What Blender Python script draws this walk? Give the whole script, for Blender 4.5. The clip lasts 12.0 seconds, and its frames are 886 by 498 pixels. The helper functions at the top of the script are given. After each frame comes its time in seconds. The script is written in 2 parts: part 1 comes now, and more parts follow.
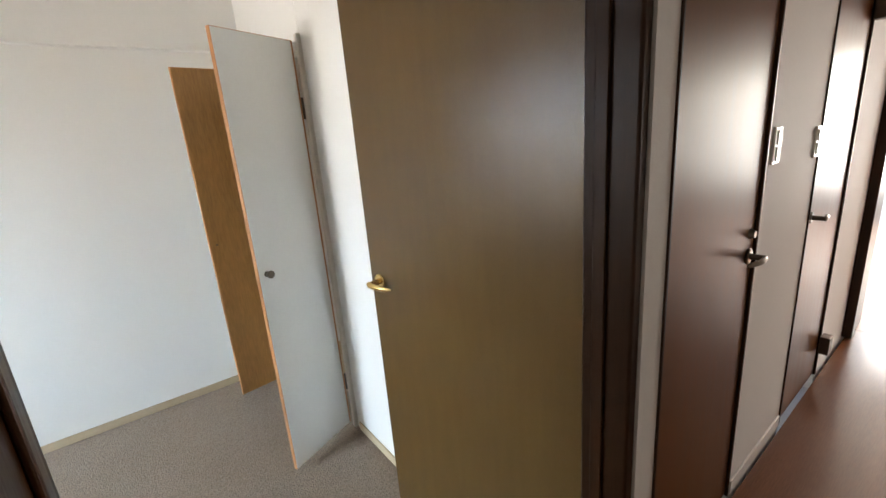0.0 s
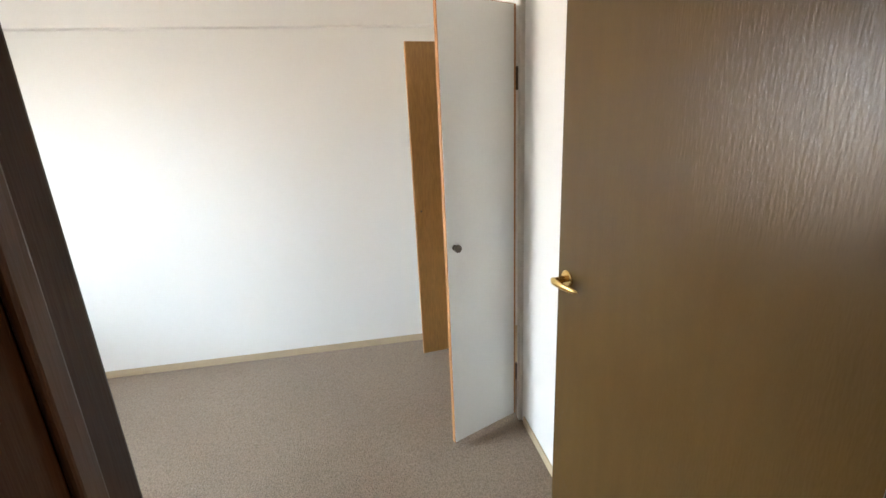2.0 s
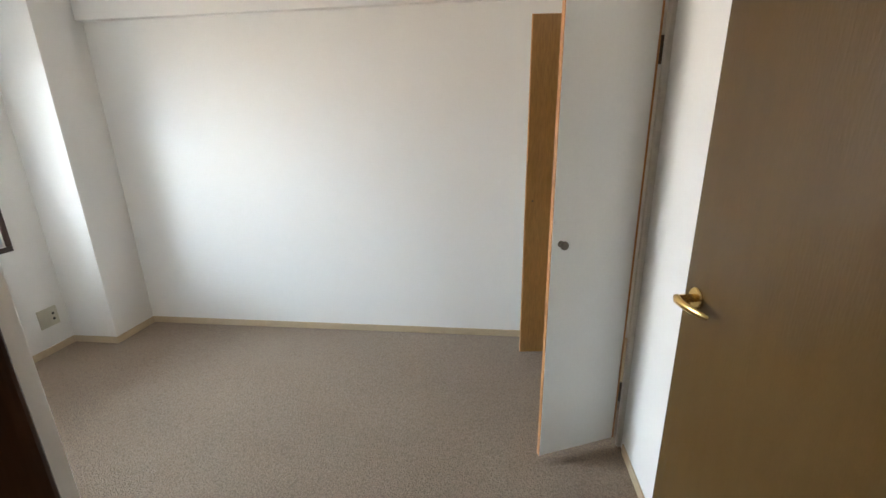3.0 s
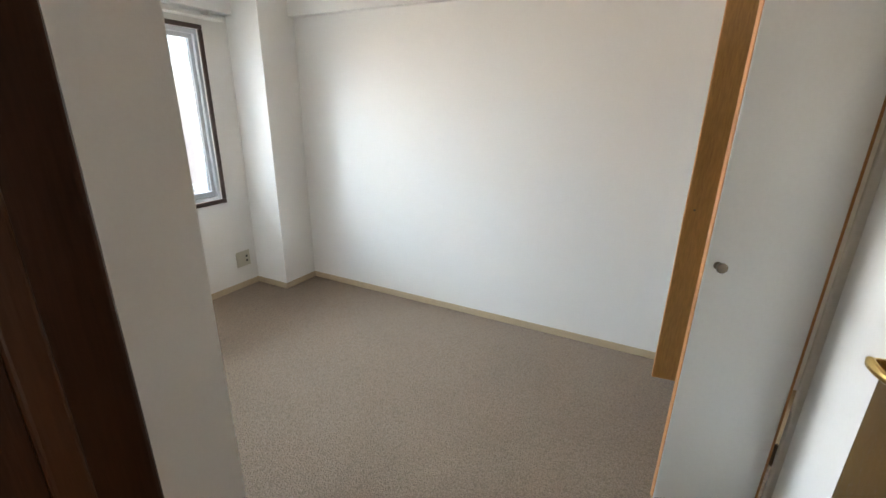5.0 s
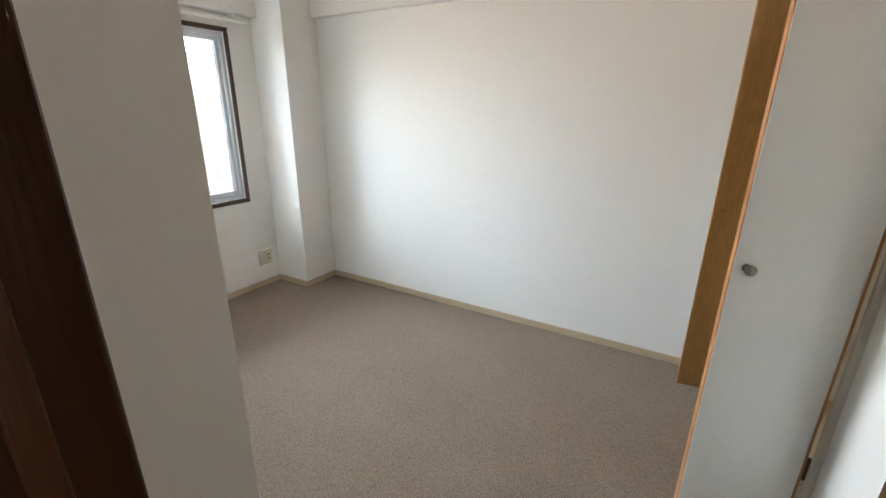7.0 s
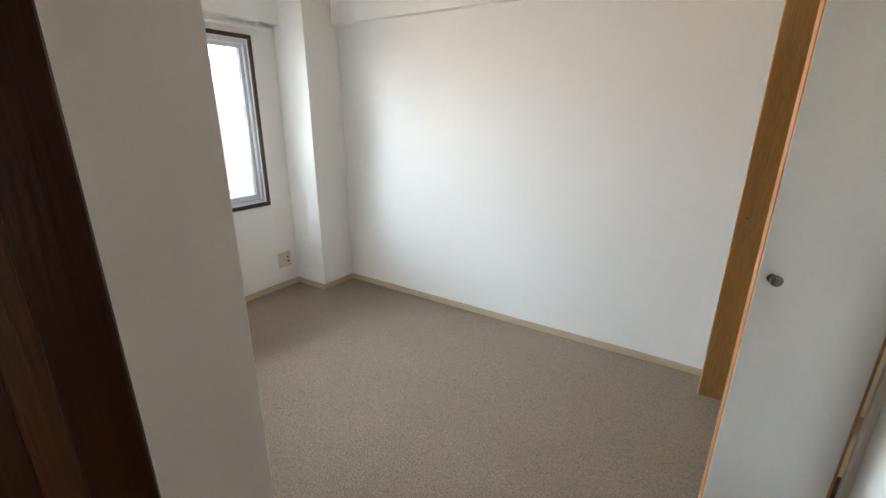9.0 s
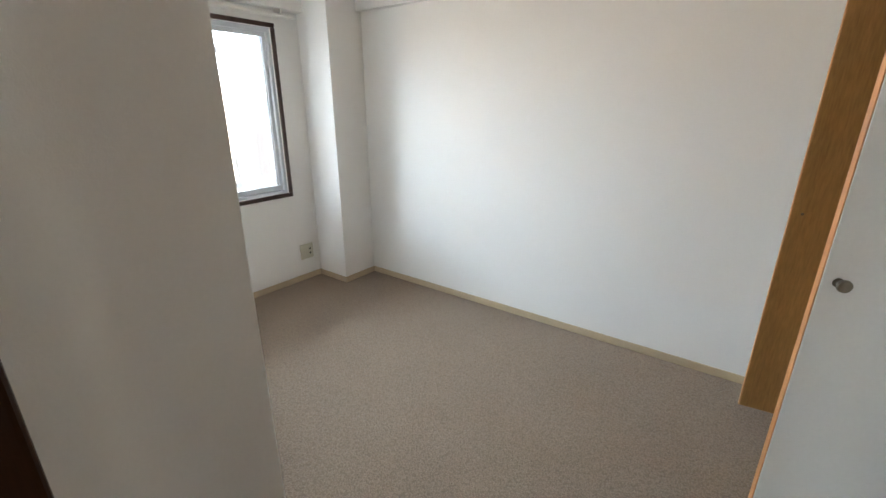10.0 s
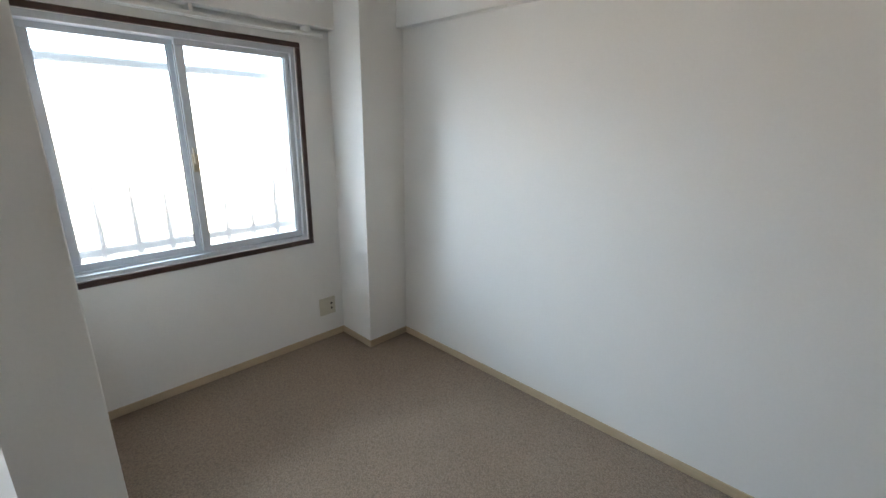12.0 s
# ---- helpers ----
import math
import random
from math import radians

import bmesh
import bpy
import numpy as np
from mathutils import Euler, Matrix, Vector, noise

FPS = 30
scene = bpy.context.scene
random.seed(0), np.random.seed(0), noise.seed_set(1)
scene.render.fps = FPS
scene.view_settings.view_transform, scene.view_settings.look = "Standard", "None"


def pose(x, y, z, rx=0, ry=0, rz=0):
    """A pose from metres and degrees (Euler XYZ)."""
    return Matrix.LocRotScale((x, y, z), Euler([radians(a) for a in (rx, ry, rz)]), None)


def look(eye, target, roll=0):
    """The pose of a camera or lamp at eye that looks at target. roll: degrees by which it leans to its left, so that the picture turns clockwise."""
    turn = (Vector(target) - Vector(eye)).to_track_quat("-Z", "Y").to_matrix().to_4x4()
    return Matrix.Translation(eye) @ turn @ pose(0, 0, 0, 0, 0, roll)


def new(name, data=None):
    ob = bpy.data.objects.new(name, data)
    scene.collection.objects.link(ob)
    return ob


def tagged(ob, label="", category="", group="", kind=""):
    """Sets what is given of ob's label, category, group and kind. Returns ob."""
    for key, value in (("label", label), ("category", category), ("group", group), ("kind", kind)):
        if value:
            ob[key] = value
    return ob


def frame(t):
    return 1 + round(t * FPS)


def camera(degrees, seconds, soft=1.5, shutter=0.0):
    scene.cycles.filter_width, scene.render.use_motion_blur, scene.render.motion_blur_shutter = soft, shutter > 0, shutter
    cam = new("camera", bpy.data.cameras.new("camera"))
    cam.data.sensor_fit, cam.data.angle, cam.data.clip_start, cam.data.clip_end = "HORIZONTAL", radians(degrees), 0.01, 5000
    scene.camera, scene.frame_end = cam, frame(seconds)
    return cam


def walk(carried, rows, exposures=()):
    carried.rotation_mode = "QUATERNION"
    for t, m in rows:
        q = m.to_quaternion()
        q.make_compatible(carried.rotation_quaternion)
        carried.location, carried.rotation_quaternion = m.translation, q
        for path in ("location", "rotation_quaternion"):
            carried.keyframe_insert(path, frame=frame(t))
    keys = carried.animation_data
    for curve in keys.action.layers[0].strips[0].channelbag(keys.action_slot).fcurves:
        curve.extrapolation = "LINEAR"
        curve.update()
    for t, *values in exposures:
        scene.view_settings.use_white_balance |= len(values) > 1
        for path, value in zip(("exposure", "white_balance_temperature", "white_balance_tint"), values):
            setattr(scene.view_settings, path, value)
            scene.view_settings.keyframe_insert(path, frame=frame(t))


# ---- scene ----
cam = camera(92.5, 12.0)
PATH = [
    (0, (0.291, 0.141, 1.46), (1.447, 1.69, 0.943), -4.6),
    (0.5, (0.301, 0.15, 1.462), (1.233, 1.841, 0.941), -4.5),
    (1, (0.307, 0.199, 1.453), (1.103, 1.961, 0.941), -4.0),
    (1.5, (0.301, 0.247, 1.448), (0.903, 2.083, 0.933), -3.6),
    (2, (0.393, 0.277, 1.441), (0.699, 2.175, 0.891), -2.7),
    (2.5, (0.491, 0.311, 1.438), (0.518, 2.225, 0.858), -1.9),
    (3, (0.462, 0.399, 1.409), (0.227, 2.297, 0.823), -1.1),
    (3.5, (0.445, 0.462, 1.424), (-0.03, 2.31, 0.823), -0.5),
    (5.5, (0.526, 0.443, 1.407), (-0.382, 2.107, 0.77), 1.1),
    (6, (0.526, 0.458, 1.403), (-0.399, 2.112, 0.764), 0.9),
    (6.5, (0.524, 0.466, 1.4), (-0.416, 2.111, 0.76), 0.6),
    (7, (0.526, 0.472, 1.402), (-0.431, 2.111, 0.77), 0.5),
    (9, (0.529, 0.477, 1.405), (-0.5, 2.078, 0.792), 0.4),
    (9.5, (0.529, 0.494, 1.399), (-0.533, 2.067, 0.77), 0.1),
    (10, (0.49, 0.56, 1.382), (-0.63, 2.086, 0.737), 0.1),
    (10.5, (0.45, 0.682, 1.378), (-0.765, 2.123, 0.71), -0.2),
    (11, (0.437, 0.91, 1.359), (-0.863, 2.296, 0.736), 0.2),
    (11.5, (0.3, 1.072, 1.369), (-1.054, 2.426, 0.792), 0.8),
    (12, (0.1, 1.141, 1.461), (-1.229, 2.527, 0.901), 0.9),
]
EXPOSURES = [(0.0, 1.2, 6450, 10), (1.5, 1.45, 6700, 12), (2.5, 1.15, 6850, 12), (3.5, 0.87, 6750, 12), (5.5, 0.93, 6800, 12), (9.5, 0.93, 6800, 12),
             (10.5, 0.72, 6600, 12), (11.5, 0.43, 6450, 11), (12.0, 0.31, 6400, 11)]
walk(cam, [(t, look(eye, target, roll)) for t, eye, target, roll in PATH], EXPOSURES)

# ---------------------------------------------------------------- light
world = bpy.data.worlds.new("sky")
scene.world = world
world.use_nodes = True
wn = world.node_tree.nodes
sky = wn.new("ShaderNodeTexSky")
sky.sky_type, sky.sun_disc = "NISHITA", False
sky.sun_elevation, sky.sun_rotation = radians(38), radians(100)
wn["Background"].inputs["Strength"].default_value = 0.12
world.node_tree.links.new(sky.outputs["Color"], wn["Background"].inputs["Color"])

sun = new("sun", bpy.data.lights.new("sun", "SUN"))
sun.data.energy, sun.data.angle, sun.data.color = 3.0, radians(0.5), (1.0, 0.94, 0.85)
sun.matrix_world = look((8, -1.4, 6.2), (0, 0, 0))


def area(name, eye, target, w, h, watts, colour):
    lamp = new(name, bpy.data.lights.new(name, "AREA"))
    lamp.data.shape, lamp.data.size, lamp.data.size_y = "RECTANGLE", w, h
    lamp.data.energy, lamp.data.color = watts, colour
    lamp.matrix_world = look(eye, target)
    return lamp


# lamps for open sky outside the bedroom window and daylight at the hall's end
area("window_sky_light", (-4.9, 1.65, 2.4), (-2.42, 1.8, 1.35), 4.4, 1.4, 345, (0.66, 0.84, 1.0))
# added warm fill lamp, in place of bounce off sunlit ground and houses
area("low_warm_fill", (-4.95, 1.75, 0.85), (-2.42, 1.8, 1.3), 3.4, 1.9, 150, (1.0, 0.89, 0.77))
area("hall_daylight", (8.3, -0.2, 1.2), (4.0, -0.2, 1.1), 2.2, 1.6, 110, (1.0, 0.94, 0.86))


# ---------------------------------------------------------------- materials
def material(name, base, rough=0.6, metal=0.0, vary=0.06, big=1.5, fine=60.0, bump=0.0, bump_scale=200.0, stretch=(1, 1, 1), dark=None, spec=0.5, grain=0.5):
    """Surface with variation at two scales (patches and grain) and fine relief."""
    m = bpy.data.materials.new(name)
    m.use_nodes = True
    n, k = m.node_tree.nodes, m.node_tree.links
    b = n["Principled BSDF"]
    b.inputs["Metallic"].default_value = metal
    b.inputs["Specular IOR Level"].default_value = spec
    tc = n.new("ShaderNodeTexCoord")
    mp = n.new("ShaderNodeMapping")
    mp.inputs["Scale"].default_value = stretch
    k.new(tc.outputs["Object"], mp.inputs["Vector"])

    def tex(scale, detail):
        t = n.new("ShaderNodeTexNoise")
        t.inputs["Scale"].default_value, t.inputs["Detail"].default_value = scale, detail
        k.new(mp.outputs["Vector"], t.inputs["Vector"])
        return t
    a, c = tex(big, 3), tex(fine, 5)
    mix = n.new("ShaderNodeMix")
    mix.inputs["Factor"].default_value = grain
    k.new(a.outputs["Fac"], mix.inputs["A"])
    k.new(c.outputs["Fac"], mix.inputs["B"])
    ramp = n.new("ShaderNodeValToRGB")
    ramp.color_ramp.elements[0].position, ramp.color_ramp.elements[1].position = 0.3, 0.7
    low = dark or tuple(v * (1 - vary) for v in base)
    high = tuple(min(1, v * (1 + vary)) for v in base)
    ramp.color_ramp.elements[0].color, ramp.color_ramp.elements[1].color = (*low, 1), (*high, 1)
    k.new(mix.outputs["Result"], ramp.inputs["Fac"])
    k.new(ramp.outputs["Color"], b.inputs["Base Color"])
    rr = n.new("ShaderNodeMapRange")
    rr.inputs["To Min"].default_value, rr.inputs["To Max"].default_value = max(0.02, rough * 0.85), min(1, rough * 1.15)
    k.new(a.outputs["Fac"], rr.inputs["Value"])
    k.new(rr.outputs["Result"], b.inputs["Roughness"])
    if bump:
        bt = tex(bump_scale, 4)
        bp = n.new("ShaderNodeBump")
        bp.inputs["Strength"].default_value, bp.inputs["Distance"].default_value = bump, 0.002
        k.new(bt.outputs["Fac"], bp.inputs["Height"])
        k.new(bp.outputs["Normal"], b.inputs["Normal"])
    return m


WALLPAPER = material("white_wallpaper", (0.84, 0.825, 0.795), 0.85, vary=0.02, big=1.2, fine=90, bump=0.25, bump_scale=260, spec=0.25)
CEILING = material("ceiling_paper", (0.85, 0.83, 0.79), 0.9, vary=0.02, bump=0.2, bump_scale=220, spec=0.2)
HALL_PAPER = material("hall_wallpaper", (0.80, 0.77, 0.73), 0.7, vary=0.03, big=2, fine=90, bump=0.25, bump_scale=260, spec=0.3)
BASEBOARD = material("tan_baseboard", (0.52, 0.40, 0.26), 0.5, vary=0.1, big=3, fine=40, stretch=(1, 1, 6), bump=0.1)
DOOR_WOOD = material("brown_door_veneer", (0.102, 0.056, 0.0165), 0.25, spec=0.42, vary=0.07, big=2.5, fine=45, stretch=(11, 11, 1.6), bump=0.42, bump_scale=19)
HALL_DOOR = material("red_brown_door_veneer", (0.15, 0.056, 0.016), 0.36, spec=0.16, vary=0.15, big=2.5, fine=38, stretch=(14, 14, 0.7), bump=0.04, bump_scale=26)
DARK_WOOD = material("dark_stained_wood", (0.034, 0.0125, 0.004), 0.36, spec=0.2, vary=0.3, big=3, fine=30, stretch=(12, 12, 0.8), bump=0.15, bump_scale=24)
# paler copy of the dark stain, light caught by the stop's edge painted in
LIT_WOOD = material("lit_stained_wood", (0.05, 0.019, 0.0055), 0.3, spec=0.4, vary=0.3, big=3, fine=30, stretch=(12, 12, 0.8), bump=0.15, bump_scale=24)
WINDOW_WOOD = material("dark_window_trim", (0.05, 0.022, 0.016), 0.4, vary=0.25, big=4, fine=40, bump=0.15)
LEAF_WHITE = material("white_laminate", (0.84, 0.84, 0.81), 0.45, vary=0.025, big=2, fine=80, bump=0.05)
FRAME_PAINT = material("beige_frame_paint", (0.70, 0.66, 0.59), 0.5, vary=0.05, big=4, fine=60)
EDGE_WOOD = material("orange_edge_band", (0.48, 0.215, 0.075), 0.45, vary=0.2, big=6, fine=40, stretch=(6, 6, 0.6), bump=0.15)
PLYWOOD = material("varnished_plywood", (0.39, 0.21, 0.07), 0.42, vary=0.3, big=1.6, fine=30, stretch=(5, 5, 0.6), bump=0.15, bump_scale=40)
BRASS = material("brass", (0.78, 0.54, 0.2), 0.25, metal=1.0, vary=0.06, big=30, fine=200)
NICKEL = material("aged_nickel", (0.16, 0.135, 0.105), 0.35, metal=1.0, vary=0.1, big=40, fine=200)
STEEL = material("dark_hinge_steel", (0.12, 0.09, 0.07), 0.45, metal=0.8, vary=0.2, big=30, fine=150)
ALUMINIUM = material("aluminium_sash", (0.58, 0.60, 0.63), 0.38, metal=0.35, vary=0.06, big=5, fine=120, bump=0.04)
PLASTIC = material("cream_plastic", (0.60, 0.57, 0.46), 0.4, vary=0.03, big=20, fine=150)
WHITE_PLASTIC = material("white_plastic", (0.8, 0.78, 0.73), 0.3, vary=0.02, big=20, fine=150)
LATCH = material("grey_latch_metal", (0.50, 0.45, 0.33), 0.35, metal=0.6, vary=0.06, big=30)
SEAL = material("grey_seal", (0.2, 0.2, 0.2), 0.7, vary=0.1, big=20)
BLACK = material("black_slot", (0.012, 0.011, 0.01), 0.6, vary=0.1)
HALL_FLOOR = material("glossy_brown_floor", (0.15, 0.058, 0.025), 0.2, vary=0.25, big=1.2, fine=26, stretch=(0.7, 9, 1), bump=0.1, bump_scale=18)
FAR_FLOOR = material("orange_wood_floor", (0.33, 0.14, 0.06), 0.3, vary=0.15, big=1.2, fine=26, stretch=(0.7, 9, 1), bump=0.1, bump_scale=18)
GUARD = material("grey_guard_metal", (0.42, 0.44, 0.46), 0.5, metal=0.3, vary=0.08, big=10)
GROUND = material("pale_concrete", (0.55, 0.53, 0.50), 0.9, vary=0.15, big=0.4, fine=8, bump=0.3, bump_scale=30)
CLOSET = material("closet_board", (0.55, 0.42, 0.27), 0.7, vary=0.1, big=2, fine=30)


def carpet():
    """Beige loop-pile carpet: small loops in rows, soft worn patches."""
    m = bpy.data.materials.new("beige_loop_carpet")
    m.use_nodes = True
    n, k = m.node_tree.nodes, m.node_tree.links
    b = n["Principled BSDF"]
    b.inputs["Roughness"].default_value = 0.95
    b.inputs["Specular IOR Level"].default_value = 0.1
    b.inputs["Sheen Weight"].default_value = 0.15
    tc = n.new("ShaderNodeTexCoord")
    warp = n.new("ShaderNodeTexNoise")
    warp.inputs["Scale"].default_value = 30
    k.new(tc.outputs["Object"], warp.inputs["Vector"])
    add = n.new("ShaderNodeVectorMath")
    add.operation = "MULTIPLY_ADD"
    add.inputs[1].default_value = (0.012, 0.012, 0)
    k.new(warp.outputs["Color"], add.inputs[0])
    k.new(tc.outputs["Object"], add.inputs[2])
    vo = n.new("ShaderNodeTexVoronoi")
    vo.inputs["Scale"].default_value = 170
    k.new(add.outputs["Vector"], vo.inputs["Vector"])
    big = n.new("ShaderNodeTexNoise")
    big.inputs["Scale"].default_value, big.inputs["Detail"].default_value = 2.2, 4
    k.new(tc.outputs["Object"], big.inputs["Vector"])
    mid = n.new("ShaderNodeTexNoise")
    mid.inputs["Scale"].default_value, mid.inputs["Detail"].default_value = 70, 3
    k.new(tc.outputs["Object"], mid.inputs["Vector"])
    r1 = n.new("ShaderNodeValToRGB")
    r1.color_ramp.elements[0].position, r1.color_ramp.elements[1].position = 0.3, 0.72
    r1.color_ramp.elements[0].color, r1.color_ramp.elements[1].color = (0.30, 0.215, 0.15, 1), (0.385, 0.287, 0.209, 1)
    mx = n.new("ShaderNodeMix")
    mx.inputs["Factor"].default_value = 0.6
    k.new(big.outputs["Fac"], mx.inputs["A"])
    k.new(mid.outputs["Fac"], mx.inputs["B"])
    k.new(mx.outputs["Result"], r1.inputs["Fac"])
    # shade between the loops is put into the colour, on top of the bump
    r2 = n.new("ShaderNodeMapRange")
    r2.inputs["From Max"].default_value = 0.8
    r2.inputs["To Min"].default_value, r2.inputs["To Max"].default_value = 1.0, 0.60
    k.new(vo.outputs["Distance"], r2.inputs["Value"])
    mul = n.new("ShaderNodeMix")
    mul.data_type, mul.blend_type = "RGBA", "MULTIPLY"
    mul.inputs["Factor"].default_value = 1.0
    k.new(r1.outputs["Color"], mul.inputs[6])
    k.new(r2.outputs["Result"], mul.inputs[7])
    k.new(mul.outputs[2], b.inputs["Base Color"])
    bp = n.new("ShaderNodeBump")
    bp.invert = True
    bp.inputs["Strength"].default_value, bp.inputs["Distance"].default_value = 0.85, 0.004
    k.new(vo.outputs["Distance"], bp.inputs["Height"])
    k.new(bp.outputs["Normal"], b.inputs["Normal"])
    return m


CARPET = carpet()


def frosted():
    """Figured window glass: lets light through and blurs what lies behind."""
    m = bpy.data.materials.new("figured_glass")
    m.use_nodes = True
    n, k = m.node_tree.nodes, m.node_tree.links
    b = n["Principled BSDF"]
    b.inputs["Base Color"].default_value = (0.96, 0.98, 0.98, 1)
    b.inputs["Transmission Weight"].default_value = 1.0
    b.inputs["Roughness"].default_value = 0.22
    b.inputs["IOR"].default_value = 1.3
    tc = n.new("ShaderNodeTexCoord")
    v = n.new("ShaderNodeTexVoronoi")
    v.inputs["Scale"].default_value = 90
    k.new(tc.outputs["Object"], v.inputs["Vector"])
    bp = n.new("ShaderNodeBump")
    bp.inputs["Strength"].default_value, bp.inputs["Distance"].default_value = 0.25, 0.002
    k.new(v.outputs["Distance"], bp.inputs["Height"])
    k.new(bp.outputs["Normal"], b.inputs["Normal"])
    return m


FROSTED = frosted()


# ---------------------------------------------------------------- mesh helpers
def add_box(bm, lo, hi, bevel=0.0, segments=2):
    m = Matrix.Translation([(a + b) / 2 for a, b in zip(lo, hi)]) @ Matrix.Diagonal([b - a for a, b in zip(lo, hi)] + [1])
    made = bmesh.ops.create_cube(bm, size=1, matrix=m)
    if bevel:
        edges = list({e for v in made["verts"] for e in v.link_edges})
        bmesh.ops.bevel(bm, geom=edges, offset=bevel, segments=segments, affect="EDGES", profile=0.5)
    return bm


def box(lo, hi, bevel=0.0, segments=2):
    return add_box(bmesh.new(), lo, hi, bevel, segments)


def add_rod(bm, a, b, r0, r1=None, sides=20):
    a, b = Vector(a), Vector(b)
    turn = (b - a).to_track_quat("Z", "Y").to_matrix().to_4x4()
    bmesh.ops.create_cone(bm, cap_ends=True, segments=sides, radius1=r0, radius2=r0 if r1 is None else r1,
                          depth=(b - a).length, matrix=Matrix.Translation((a + b) / 2) @ turn)
    return bm


def add_turned(bm, profile, at, axis, sides=24):
    """A turned solid: (distance along the axis, radius) pairs."""
    turn = Matrix.Translation(at) @ Vector(axis).to_track_quat("Z", "Y").to_matrix().to_4x4()
    rings = []
    for d, r in profile:
        rings.append([bm.verts.new(turn @ Vector((r * math.cos(2 * math.pi * i / sides), r * math.sin(2 * math.pi * i / sides), d))) for i in range(sides)])
    for p, q in zip(rings, rings[1:]):
        for i in range(sides):
            bm.faces.new((p[i], p[(i + 1) % sides], q[(i + 1) % sides], q[i]))
    bm.faces.new(rings[0][::-1])
    bm.faces.new(rings[-1])
    return bm


def add_sweep(bm, points, radii, sides=14, flat=0.65):
    """A tapering bar along a line of points."""
    pts = [Vector(p) for p in points]
    rings = []
    for i, p in enumerate(pts):
        d = (pts[min(i + 1, len(pts) - 1)] - pts[max(i - 1, 0)]).normalized()
        up = Vector((0, 0, 1)) if abs(d.z) < 0.9 else Vector((1, 0, 0))
        s = d.cross(up).normalized()
        u = s.cross(d)
        rings.append([bm.verts.new(p + radii[i] * (math.cos(a) * u + flat * math.sin(a) * s)) for a in (2 * math.pi * j / sides for j in range(sides))])
    for p, q in zip(rings, rings[1:]):
        for i in range(sides):
            bm.faces.new((p[i], p[(i + 1) % sides], q[(i + 1) % sides], q[i]))
    bm.faces.new(rings[0][::-1])
    bm.faces.new(rings[-1])
    bmesh.ops.recalc_face_normals(bm, faces=bm.faces)
    return bm


def mesh_of(name, bm, mat, smooth=False):
    me = bpy.data.meshes.new(name)
    bm.normal_update()
    if smooth:
        for f in bm.faces:
            f.smooth = True
        for e in bm.edges:
            if len(e.link_faces) == 2 and e.calc_face_angle(0) > 0.7:
                e.smooth = False
    bm.to_mesh(me)
    bm.free()
    me.materials.append(mat)
    return me


def part(name, bm, mat, parent=None, label="", smooth=False):
    ob = new(name, mesh_of(name, bm, mat, smooth))
    if parent is not None:
        ob.parent = parent
    if label:
        ob["label"] = label
    return ob


def thing(name, m, label, category, group="", kind=""):
    ob = new(name)
    ob.empty_display_size = 0.05
    ob.matrix_world = m
    return tagged(ob, label, category, group, kind)


def structure(name, bm, mat, label, category):
    return tagged(part(name, bm, mat), label, category, kind="structure")


# ---------------------------------------------------------------- structure
CEIL = 2.38
X_WIN, X_COL, Y_FAR, Y_COL, X_CL = -2.37, -2.045, 3.0, 2.68, 1.04
Y_HALL, Y_ROOM = 0.60, 0.70                         # hall face and room face
D0, D1, DTOP = 0.2, 0.89, 2.02                   # door opening
Y_LEFT, Y_BACK = 0.468, 0.565                       # wall on the latch side of the doorway
H0, H1, HY = -1.6, 3.98, -0.78                       # hall: ends and far side

structure("floor", box((X_WIN - 0.1, 0.585, -0.12), (X_CL + 0.1, Y_FAR + 0.1, 0.0)), CARPET, "beige loop-pile carpet over the whole bedroom floor", "carpet floor")
structure("hall_floor", box((H0, HY, -0.12), (H1, 0.584, -0.004), 0.0), HALL_FLOOR, "glossy dark reddish-brown wooden hall floor", "wooden floor")
structure("ceiling", box((-3.0, -1.0, CEIL), (7.8, Y_FAR + 0.3, CEIL + 0.12)), CEILING, "plain white papered ceiling over room and hall", "ceiling")
structure("wall_north", box((-2.7, Y_FAR, -0.1), (1.9, Y_FAR + 0.15, CEIL)), WALLPAPER, "long blank white papered bedroom wall", "wall")
# window wall with its opening
W0, W1, WZ0, WZ1 = 1.256, 2.456, 0.740, 1.876
bm = box((X_WIN - 0.16, 0.5, -0.1), (X_WIN, W0, CEIL))
add_box(bm, (X_WIN - 0.16, W1, -0.1), (X_WIN, Y_FAR, CEIL))
add_box(bm, (X_WIN - 0.16, W0, -0.1), (X_WIN, W1, WZ0))
add_box(bm, (X_WIN - 0.16, W0, WZ1), (X_WIN, W1, CEIL))
structure("wall_west", bm, WALLPAPER, "white papered window wall of the bedroom", "wall")
structure("column", box((X_WIN, Y_COL, -0.1), (X_COL, Y_FAR, CEIL), 0.004), WALLPAPER, "white papered square corner column", "column")
structure("beam_north", box((X_COL, 2.945, 2.012), (X_CL, Y_FAR, CEIL), 0.003), WALLPAPER, "shallow white papered beam above the blank wall", "beam")
structure("beam_west", box((X_WIN, 1.225, 1.992), (-2.295, Y_COL, CEIL), 0.003), WALLPAPER, "white papered beam above the window", "beam")
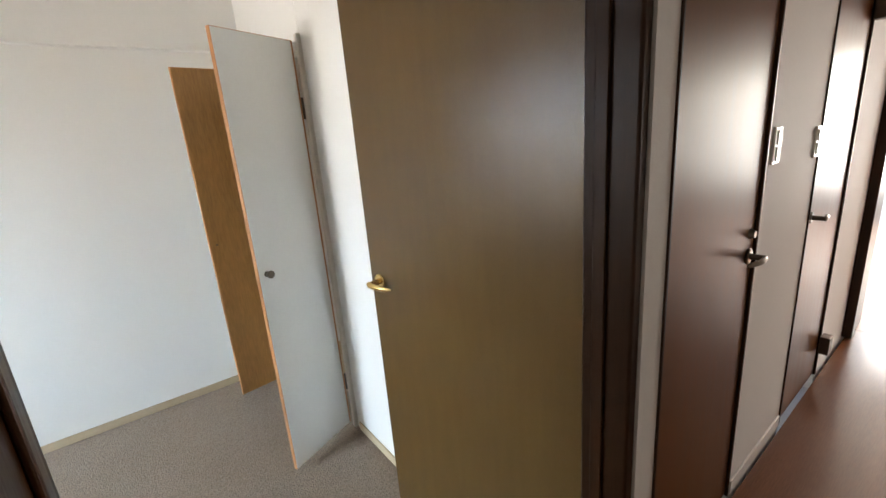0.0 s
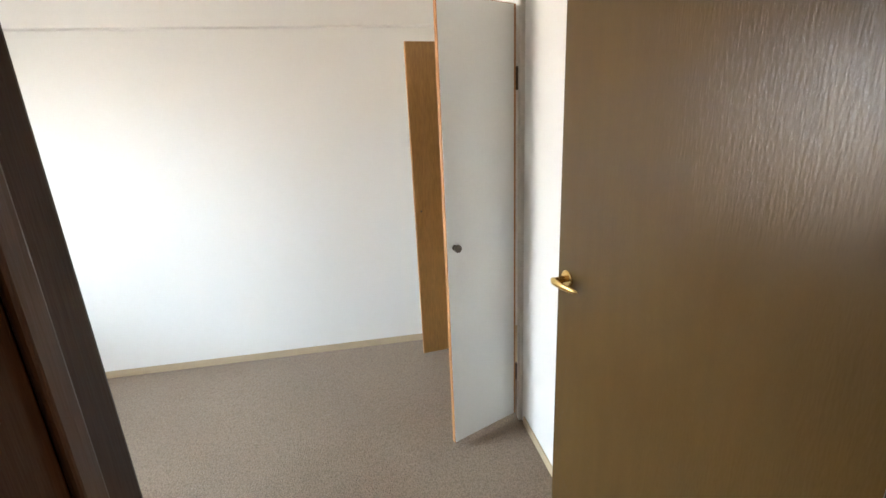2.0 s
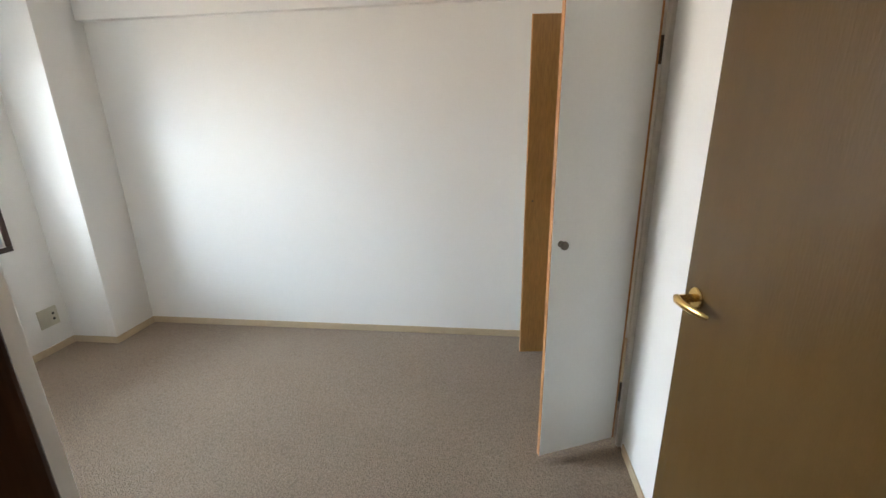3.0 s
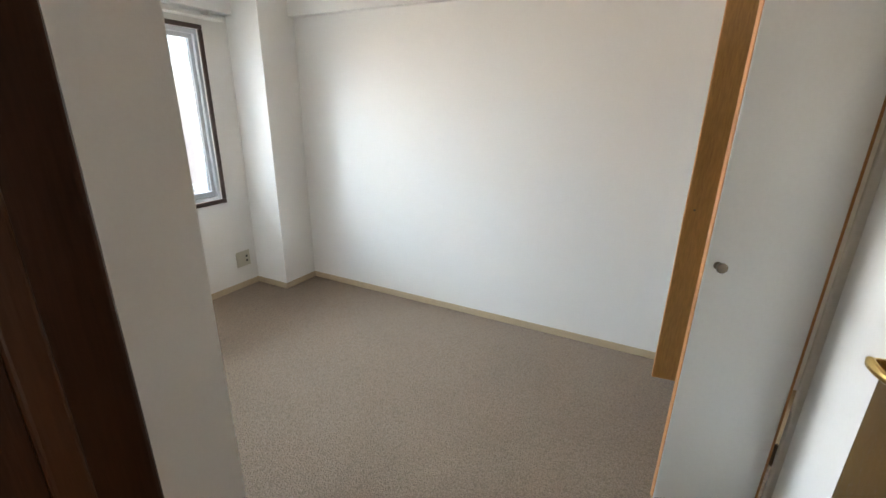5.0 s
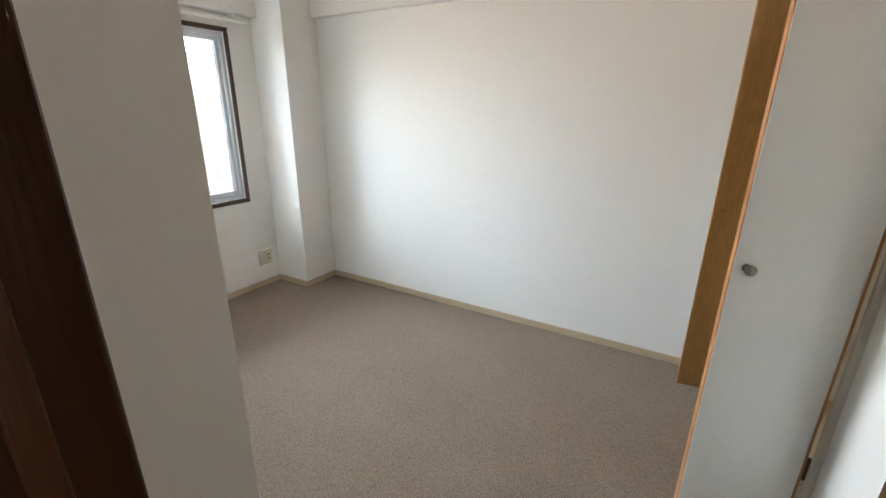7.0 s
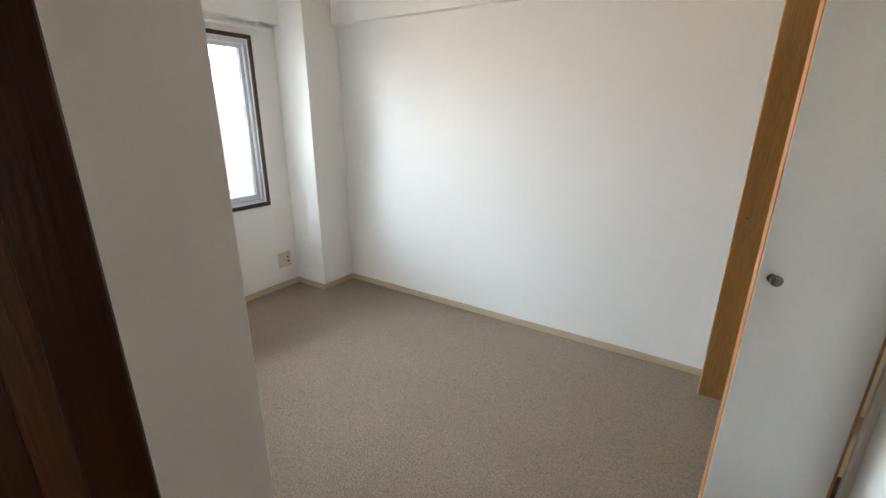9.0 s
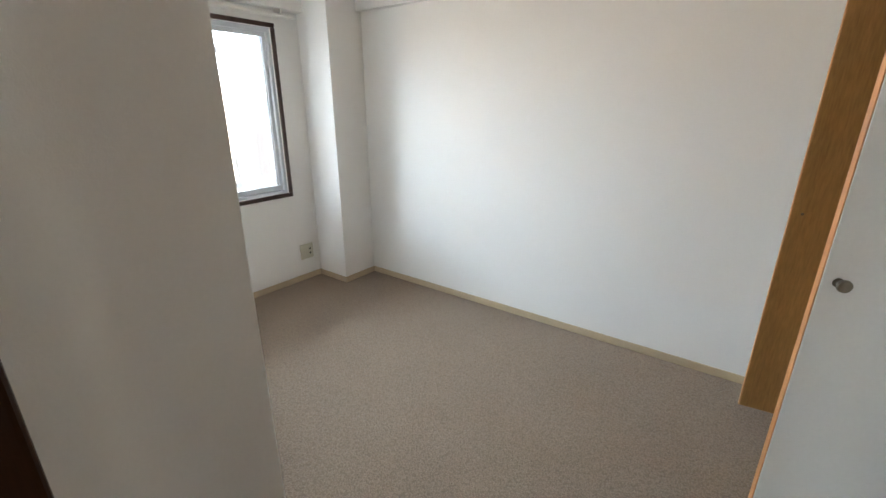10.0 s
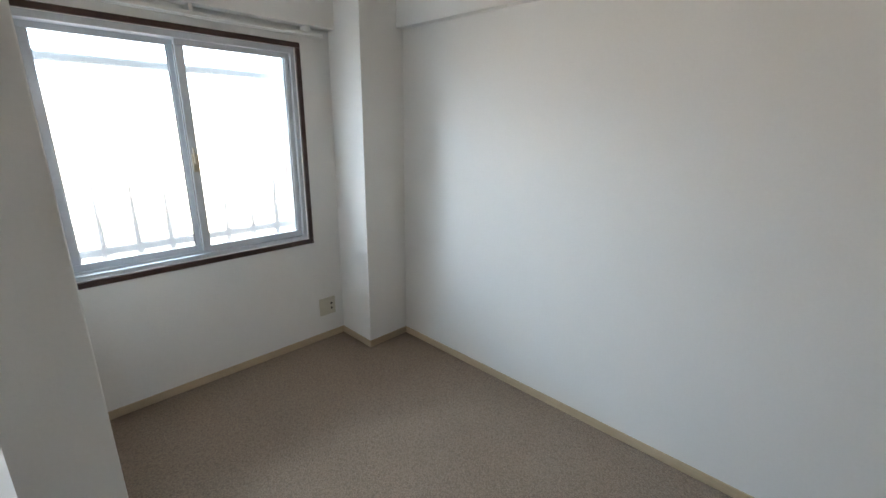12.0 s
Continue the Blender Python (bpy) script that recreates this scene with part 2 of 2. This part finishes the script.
# closet wall, opening between the two leaves
C0, C1, CTOP = 2.042, 2.80, 1.888
bm = box((X_CL, 1.2, -0.1), (X_CL + 0.1, C0, CEIL), 0.006)
add_box(bm, (X_CL, C1, -0.1), (X_CL + 0.1, Y_FAR, CEIL))
add_box(bm, (X_CL, C0, CTOP), (X_CL + 0.1, C1, CEIL))
add_box(bm, (X_CL + 0.08, Y_ROOM, -0.1), (X_CL + 0.16, 1.2, CEIL))
structure("wall_east", bm, WALLPAPER, "white papered wall beside the closet", "wall")
bm = box((1.75, 1.2, -0.1), (1.85, Y_FAR, CEIL))
add_box(bm, (X_CL + 0.16, 1.2, -0.1), (1.75, 1.28, CEIL))
structure("closet_wall", bm, CLOSET, "plain board lining inside the closet", "closet lining")
structure("closet_floor", box((X_CL + 0.1, 1.28, -0.1), (1.75, Y_FAR, 0.02)), CLOSET, "plain board closet floor", "closet floor")
# short partition beside the doorway, alcove and the wall next to the window
X_N, Y_N = -0.49, 1.075
structure("wall_partition", box((X_N - 0.13, Y_BACK, -0.1), (X_N, Y_N, CEIL), 0.004), WALLPAPER, "short white papered partition beside the doorway", "wall")
structure("wall_south", box((X_WIN, Y_BACK, -0.1), (-1.28, 1.225, CEIL), 0.004), WALLPAPER, "white papered wall block beside the window", "wall")
chip = bmesh.new()
bmesh.ops.create_icosphere(chip, subdivisions=2, radius=0.006, matrix=Matrix.Translation((X_N - 0.001, Y_N - 0.002, 0.16)) @ Matrix.Diagonal((0.5, 0.6, 1.6, 1)))
part("paper_tear", chip, WHITE_PLASTIC, bpy.data.objects["wall_partition"], "small torn white spot of wallpaper")
# doorway wall (towards the hall)
bm = box((H0, Y_LEFT, -0.1), (D0 - 0.022, Y_BACK, CEIL))
add_box(bm, (D0 - 0.022, Y_LEFT, DTOP + 0.031), (D1 + 0.026, Y_BACK, CEIL))
add_box(bm, (D1 + 0.0265, 0.456, -0.1), (0.970, 0.549, CEIL))
DB0, DB1, DC0, DC1 = 1.30, 1.935, 2.54, 3.17
add_box(bm, (0.955, 0.5495, -0.1), (1.12, 0.582, CEIL))
add_box(bm, (1.12, Y_HALL, -0.1), (DB0, Y_ROOM, CEIL))
add_box(bm, (DB0, Y_HALL, 2.02), (DB1, Y_ROOM, CEIL))
add_box(bm, (DB1, Y_HALL, -0.1), (DC0, Y_ROOM, CEIL))
add_box(bm, (DC0, Y_HALL, 2.02), (DC1, Y_ROOM, CEIL))
add_box(bm, (DC1, Y_HALL, -0.1), (H1, Y_ROOM, CEIL))
structure("wall_hall_north", bm, HALL_PAPER, "beige papered hall wall with a row of doors", "wall")
structure("wall_hall_south", box((H0, HY - 0.1, -0.1), (H1, HY, CEIL)), HALL_PAPER, "beige papered hall wall", "wall")
structure("wall_hall_west", box((H0 - 0.1, HY - 0.1, -0.1), (H0, Y_ROOM, CEIL)), HALL_PAPER, "beige papered end wall of the hall", "wall")
bm = box((H1, HY - 0.1, 2.05), (H1 + 0.12, Y_ROOM, CEIL))
add_box(bm, (H1, HY - 0.1, -0.1), (H1 + 0.12, -0.62, 2.05))
add_box(bm, (H1, Y_HALL, -0.1), (H1 + 0.12, Y_ROOM, 2.05))
structure("wall_hall_east", bm, HALL_PAPER, "beige papered hall end wall around the bright doorway", "wall")
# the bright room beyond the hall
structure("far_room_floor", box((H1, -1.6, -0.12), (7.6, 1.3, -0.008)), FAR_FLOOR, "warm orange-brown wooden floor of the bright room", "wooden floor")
bm = box((H1 + 0.12, -1.7, -0.1), (7.7, -1.6, CEIL))
add_box(bm, (H1 + 0.12, 1.3, -0.1), (7.7, 1.4, CEIL))
add_box(bm, (H1, -1.7, -0.1), (H1 + 0.12, HY - 0.1, CEIL))
add_box(bm, (H1, Y_ROOM, -0.1), (H1 + 0.12, 1.4, CEIL))
add_box(bm, (7.6, -1.6, 2.05), (7.7, 1.3, CEIL))
add_box(bm, (7.6, -1.6, -0.1), (7.7, -1.2, 2.05))
add_box(bm, (7.6, 1.12, -0.1), (7.7, 1.3, 2.05))
structure("wall_far_room", bm, WALLPAPER, "white papered walls of the bright room beyond the hall", "wall")
structure("ground", box((-400, -400, -0.9), (400, 400, -0.7)), GROUND, "pale concrete ground outside", "ground")


# ---------------------------------------------------------------- baseboards
def baseboard(lo, hi, label="tan wooden baseboard along the bedroom wall"):
    structure("baseboard", box((*lo, 0.0), (*hi, 0.047), 0.003), BASEBOARD, label, "baseboard")


baseboard((X_COL + 0.008, Y_FAR - 0.008), (X_CL - 0.008, Y_FAR))
baseboard((X_COL, Y_COL), (X_COL + 0.008, Y_FAR), "tan wooden baseboard round the corner column")
baseboard((X_WIN + 0.008, Y_COL - 0.008), (X_COL + 0.008, Y_COL), "tan wooden baseboard round the corner column")
baseboard((X_WIN, 1.225), (X_WIN + 0.008, Y_COL), "tan wooden baseboard below the window")
baseboard((X_CL - 0.008, 1.2), (X_CL, 1.99), "tan wooden baseboard beside the closet")
baseboard((-1.28, Y_BACK), (-1.272, 1.233), "tan wooden baseboard on the wall block")
structure("baseboard", box((DB1 + 0.01, Y_HALL - 0.008, 0.0), (DC0 - 0.01, Y_HALL, 0.06), 0.002), WHITE_PLASTIC, "pale baseboard along the hall wall", "baseboard")


# ---------------------------------------------------------------- bedroom doorway and door
frame_ob = thing("door_frame", pose(0, 0, 0), "dark-stained wooden frame of the open bedroom doorway", "door frame", kind="structure")
part("jamb", box((D1, 0.46, 0.0), (D1 + 0.026, 0.552, DTOP), 0.005, 3), DARK_WOOD, frame_ob)
part("door_stop", box((D1 - 0.008, 0.505, 0.0), (D1, 0.528, DTOP), 0.002), DARK_WOOD, frame_ob)
part("jamb", box((D0 - 0.018, 0.46, 0.0), (D0, 0.577, DTOP), 0.005, 3), DARK_WOOD, frame_ob)
part("casing", box((D0 - 0.026, 0.454, 0.0), (D0 - 0.0185, 0.468, DTOP + 0.03), 0.002), DARK_WOOD, frame_ob)
part("door_stop", box((D0, 0.515, 0.0), (D0 + 0.007, 0.536, DTOP), 0.003, 3), LIT_WOOD, frame_ob)
part("room_casing", box((D0 - 0.05, 0.5655, 0.0), (D0 - 0.0225, 0.574, DTOP + 0.03), 0.002), DARK_WOOD, frame_ob)
part("head_jamb", box((D0, 0.46, DTOP), (D1, 0.572, DTOP + 0.03), 0.003), DARK_WOOD, frame_ob)
part("head_casing", box((D0 - 0.018, 0.452, DTOP + 0.031), (D1 + 0.026, 0.467, DTOP + 0.08), 0.004), DARK_WOOD, frame_ob)
part("threshold", box((D0, 0.53, -0.01), (D1, 0.60, 0.004), 0.003), DARK_WOOD, frame_ob)


def lever(parent, x, y, z, out, grip, mat, name="lever_handle"):
    """A lever on a round rose. out: +1 or -1 along local y; grip: direction of the grip along local x."""
    h = part(name, add_turned(bmesh.new(), [(0, 0.026), (0.005, 0.026), (0.008, 0.023), (0.0085, 0.012)], (x, y, z), (0, out, 0)), mat, parent, "rounded metal lever on a round rose", smooth=True)
    part("neck", add_rod(bmesh.new(), (x, y + out * 0.006, z), (x, y + out * 0.046, z), 0.0105, 0.0095), mat, h, smooth=True)
    n = 9
    pts = [(x + grip * (-0.012 + 0.112 * i / n), y + out * (0.047 + 0.006 * math.sin(math.pi * i / n) - 0.014 * (i / n) ** 2), z - 0.004 * (i / n)) for i in range(n + 1)]
    rad = [0.006] + [0.0125 - 0.005 * i / n for i in range(1, n)] + [0.004]
    part("grip", add_sweep(bmesh.new(), pts, rad), mat, h, smooth=True)
    return h


def hinge(parent, x, y, z, name="hinge"):
    b = add_rod(bmesh.new(), (x, y, z - 0.045), (x, y, z + 0.045), 0.006, sides=12)
    add_box(b, (x, y - 0.002, z - 0.045), (x + 0.03, y + 0.002, z + 0.045))
    return part(name, b, STEEL, parent, "dark steel butt hinge")


LEAF = 0.816
door = thing("door_1", pose(1.0375, 0.632, 0.0, 0, 0, 96.96), "brown veneered bedroom door standing wide open with brass lever", "door", kind="structure")
part("door_leaf", box((-0.042, -0.036, 0.012), (LEAF, 0.0, 2.005), 0.002), DOOR_WOOD, door)
lever(door, LEAF - 0.052, 0.0, 0.992, 1, -1, BRASS)
lever(door, LEAF - 0.052, -0.036, 0.992, -1, -1, BRASS)
part("latch_plate", box((LEAF - 0.001, -0.03, 0.93), (LEAF + 0.0015, -0.006, 1.04), 0.0005), BRASS, door)
for z in (0.22, 1.0, 1.78):
    hinge(door, 0.0, -0.04, z)


# ---------------------------------------------------------------- closet
def closet_leaf(m, width, front, label):
    """front: local y sign of the white face."""
    c = thing("closet_door", m, label, "closet door", "closet doors")
    z0, z1 = 0.031, 1.892
    part("core", box((-0.009, -0.0085, z0), (width, 0.0085, z1), 0.001), EDGE_WOOD, c, "orange-brown wooden edge band")
    for sgn, mat, nm in ((front, LEAF_WHITE, "front_panel"), (-front, PLYWOOD, "back_panel")):
        a, b = sorted((sgn * 0.0086, sgn * 0.0112))
        part(nm, box((0.003, a, z0 + 0.003), (width - 0.003, b, z1 - 0.003), 0.0008), mat, c)
    k = part("knob", add_turned(bmesh.new(), [(0, 0.012), (0.003, 0.012), (0.004, 0.007), (0.014, 0.007), (0.017, 0.0135), (0.024, 0.0165), (0.030, 0.0155), (0.033, 0.009)],
                                (width - 0.038, front * 0.011, 0.968), (0, front, 0)), NICKEL, c, "round dull metal knob", smooth=True)
    part("screw", add_turned(bmesh.new(), [(0, 0.0055), (0.0015, 0.0055), (0.0025, 0.003)], (width - 0.038, -front * 0.011, 0.968), (0, -front, 0), 14), NICKEL, c)
    for z in (0.27, 1.62):
        b = add_rod(bmesh.new(), (-0.012, front * 0.012, z - 0.045), (-0.012, front * 0.012, z + 0.045), 0.005, sides=12)
        part("hinge", b, STEEL, c, "dark steel butt hinge")
    return c


closet_leaf(pose(1.0, 2.052, 0, 0, 0, 203.2), 0.364, 1, "white closet door with orange wood edge, standing wide open")
closet_leaf(pose(1.0, 2.802, 0, 0, 0, 187.3), 0.37, -1, "closet door open to its bare brown plywood back")
trim = thing("closet_frame", pose(0, 0, 0), "off-white painted narrow frame round the closet opening", "closet frame", kind="structure")
part("side_jamb", box((1.020, 2.020, 0.0), (X_CL + 0.1, C0 + 0.006, CTOP + 0.03), 0.006, 3), FRAME_PAINT, trim)
part("side_jamb", box((1.012, C1 + 0.012, 0.0), (X_CL + 0.1, C1 + 0.05, CTOP + 0.03), 0.004), LEAF_WHITE, trim)
part("head", box((1.028, C0, CTOP + 0.004), (X_CL + 0.1, C1, CTOP + 0.03), 0.003), LEAF_WHITE, trim)

# ---------------------------------------------------------------- window
win = thing("window_1", pose(X_WIN, 0, 0), "sliding aluminium window with figured glass and dark trim", "window", kind="structure")
T0, T1, TZ0, TZ1 = 1.227, 2.485, 0.709, 1.905
for lo, hi in (((-0.09, T0, TZ0), (0.012, T1, WZ0 - 0.001)), ((-0.09, T0, WZ1 + 0.001), (0.012, T1, TZ1)),
               ((-0.09, T0, WZ0), (0.012, W0 - 0.001, WZ1)), ((-0.09, W1 + 0.001, WZ0), (0.012, T1, WZ1))):
    part("window_trim", box(lo, hi, 0.004), WINDOW_WOOD, win, "dark brown wooden window trim")
# fixed aluminium frame with two tracks
for lo, hi in (((-0.15, W0, WZ0), (-0.012, W1, WZ0 + 0.022)), ((-0.15, W0, WZ1 - 0.03), (-0.012, W1, WZ1)),
               ((-0.15, W0, WZ0 + 0.022), (-0.012, W0 + 0.024, WZ1 - 0.03)), ((-0.15, W1 - 0.024, WZ0 + 0.022), (-0.012, W1, WZ1 - 0.03))):
    part("window_frame", box(lo, hi, 0.002), ALUMINIUM, win)
for x in (-0.045, -0.095):
    part("track", box((x - 0.002, W0 + 0.024, WZ0 + 0.022), (x + 0.002, W1 - 0.024, WZ0 + 0.034), 0.0005), ALUMINIUM, win)
    part("side_fin", box((x - 0.002, W1 - 0.038, WZ0 + 0.034), (x + 0.002, W1 - 0.024, WZ1 - 0.03), 0.0005), ALUMINIUM, win)


def sash(x, y0, y1, meet):
    """A glazed sliding sash; meet: the y of its meeting stile."""
    z0, z1 = WZ0 + 0.026, WZ1 - 0.024
    s = part("sash", box((x - 0.014, y0, z0), (x + 0.014, y1, z0 + 0.034), 0.003), ALUMINIUM, win)
    part("top_rail", box((x - 0.014, y0, z1 - 0.034), (x + 0.014, y1, z1), 0.003), ALUMINIUM, s)
    for a, b in ((y0, y0 + (0.038 if meet == y0 else 0.052)), (y1 - (0.058 if meet == y1 else 0.030), y1)):
        part("stile", box((x - 0.0135, a, z0 + 0.034), (x + 0.0135, b, z1 - 0.034), 0.003), ALUMINIUM, s)
        part("glazing_bead", box((x - 0.006, a - 0.004, z0 + 0.0345), (x + 0.006, b + 0.004, z1 - 0.0345), 0.001), SEAL, s, "grey rubber glazing strip")
    pane = part("pane", box((x - 0.002, y0 + 0.030, z0 + 0.032), (x + 0.002, y1 - 0.030, z1 - 0.032)), FROSTED, s, "figured wired glass pane")
    pane.visible_shadow = False
    return s


sash(-0.048, 1.846, W1 - 0.02, 1.846)
sash(-0.098, W0 + 0.02, 1.884, 1.884)
latch = part("latch", box((-0.034, 1.851, 1.205), (-0.022, 1.881, 1.300), 0.004), LATCH, win, "pale crescent window latch")
part("latch_lever", add_sweep(bmesh.new(), [(-0.020, 1.864, 1.235), (-0.010, 1.861, 1.255), (-0.008, 1.859, 1.300), (-0.012, 1.858, 1.330)], [0.006, 0.009, 0.008, 0.005]), LATCH, latch, smooth=True)
part("crescent", add_turned(bmesh.new(), [(0, 0.016), (0.006, 0.016), (0.008, 0.013)], (-0.0215, 1.864, 1.245), (1, 0, 0)), LATCH, latch, smooth=True)

guard = thing("window_guard", pose(X_WIN - 0.27, 0, 0), "grey metal railing outside the bedroom window", "window guard")
for z in (0.80, 1.735):
    part("rail", box((-0.018, 0.9, z - 0.024), (0.018, 2.9, z + 0.024), 0.004), GUARD, guard)
for i in range(13):
    y = 0.98 + 0.155 * i
    picket = box((-0.010, y - 0.016, 0.45), (0.010, y + 0.016, 0.84), 0.002)
    # upper bar narrows to a point: window glare put into its shape
    add_rod(picket, (0, y, 0.84), (0, y, 1.40), 0.019, 0.003, 8)
    part("picket", picket, GUARD, guard)
for y in (0.93, 2.87):
    part("post", box((-0.016, y - 0.016, 0.40), (0.016, y + 0.016, 1.76), 0.003), GUARD, guard)
for y in (0.9, 2.88):
    part("bracket", box((-0.018, y, 0.40), (0.112, y + 0.02, 0.44), 0.003), GUARD, guard)

rail = thing("curtain_rail", pose(-2.330, 0, 1.950), "white double curtain rail fixed under the beam", "curtain rail")
for dx in (-0.02, 0.022):
    b = box((dx - 0.008, 1.24, -0.008), (dx + 0.008, 2.60, 0.010), 0.003)
    part("track", b, WHITE_PLASTIC, rail)
    part("end_cap", box((dx - 0.010, 2.60, -0.010), (dx + 0.010, 2.612, 0.012), 0.003), WHITE_PLASTIC, rail)
for y in (1.3, 1.9, 2.5):
    part("bracket", box((-0.0395, y, 0.010), (0.034, y + 0.018, 0.0415), 0.002), WHITE_PLASTIC, rail)

outlet = thing("wall_outlet", pose(X_WIN, 2.556, 0.238), "cream plastic wall outlet plate with round sockets", "wall outlet")
part("plate", box((0, -0.06, -0.062), (0.009, 0.06, 0.062), 0.003), PLASTIC, outlet)
part("insert", box((0.0092, 0.004, -0.038), (0.0115, 0.050, 0.038), 0.001), PLASTIC, outlet)
for z in (-0.018, 0.018):
    part("socket", add_turned(bmesh.new(), [(0, 0.0085), (0.0012, 0.0085), (0.0016, 0.006)], (0.0116, 0.028, z), (1, 0, 0), 16), BLACK, outlet, "dark round socket")


# ---------------------------------------------------------------- hall doors
def hall_door(name, x0, x1, lever_x, grip, label, lock):
    d = thing(name, pose(x0, Y_HALL, 0), label, "door", kind="structure")
    w = x1 - x0
    part("door_leaf", box((0.014, 0.004, 0.008), (w - 0.014, 0.04, 2.0), 0.003), HALL_DOOR, d)
    for a, b in ((0.001, 0.011), (w - 0.011, w - 0.001)):
        part("jamb", box((a, -0.006, 0.0), (b, 0.09, 2.012), 0.002), DARK_WOOD, d)
    part("head", box((0.011, -0.006, 2.004), (w - 0.011, 0.09, 2.016), 0.002), DARK_WOOD, d)
    lever(d, lever_x, 0.004, 1.0, -1, grip, NICKEL)
    if lock:
        part("lock", add_turned(bmesh.new(), [(0, 0.017), (0.006, 0.017), (0.012, 0.012), (0.016, 0.012)], (lever_x, 0.004, 1.075), (0, -1, 0)), NICKEL, d, smooth=True)
    return d


hall_door("door_2", DB0, DB1, DB1 - DB0 - 0.055, -1, "glossy red-brown veneered hall door, closed, with dark lever", True)
d3 = hall_door("door_3", DC0, DC1, 0.06, 1, "glossy red-brown veneered hall door farther down the hall", False)
for z in (0.2, 1.86):
    part("pivot_hinge", box((DC1 - DC0 - 0.05, -0.05, z - 0.05), (DC1 - DC0 + 0.02, -0.006, z + 0.05), 0.004), STEEL, d3, "dark block hinge")


def switch_plate(x, z):
    s = thing("light_switch", pose(x, Y_HALL, z), "white plastic light switch plate on the hall wall", "light switch", "hall switches")
    part("plate", box((-0.035, -0.008, -0.06), (0.035, 0.0, 0.06), 0.003), WHITE_PLASTIC, s)
    for dz in (-0.026, 0.026):
        part("rocker", box((-0.016, -0.012, dz - 0.022), (0.016, -0.0082, dz + 0.022), 0.0015), WHITE_PLASTIC, s)


switch_plate(2.01, 1.344)
switch_plate(2.495, 1.322)

end = thing("door_4", pose(H1, 0, 0), "dark wooden doorway to the bright room at the hall end", "door frame", kind="structure")
for a, b in ((-0.62, -0.56), (0.56, 0.599)):
    part("jamb", box((-0.02, a, 0), (0.13, b, 2.04), 0.003), DARK_WOOD, end)
part("head", box((-0.02, -0.56, 1.98), (0.13, 0.56, 2.04), 0.003), DARK_WOOD, end)
post = thing("door_post", pose(3.82, Y_HALL, 0), "dark wooden post standing against the hall wall", "door post", kind="structure")
part("post", box((-0.03, -0.05, 0), (0.06, 0, 2.05), 0.004), DARK_WOOD, post)
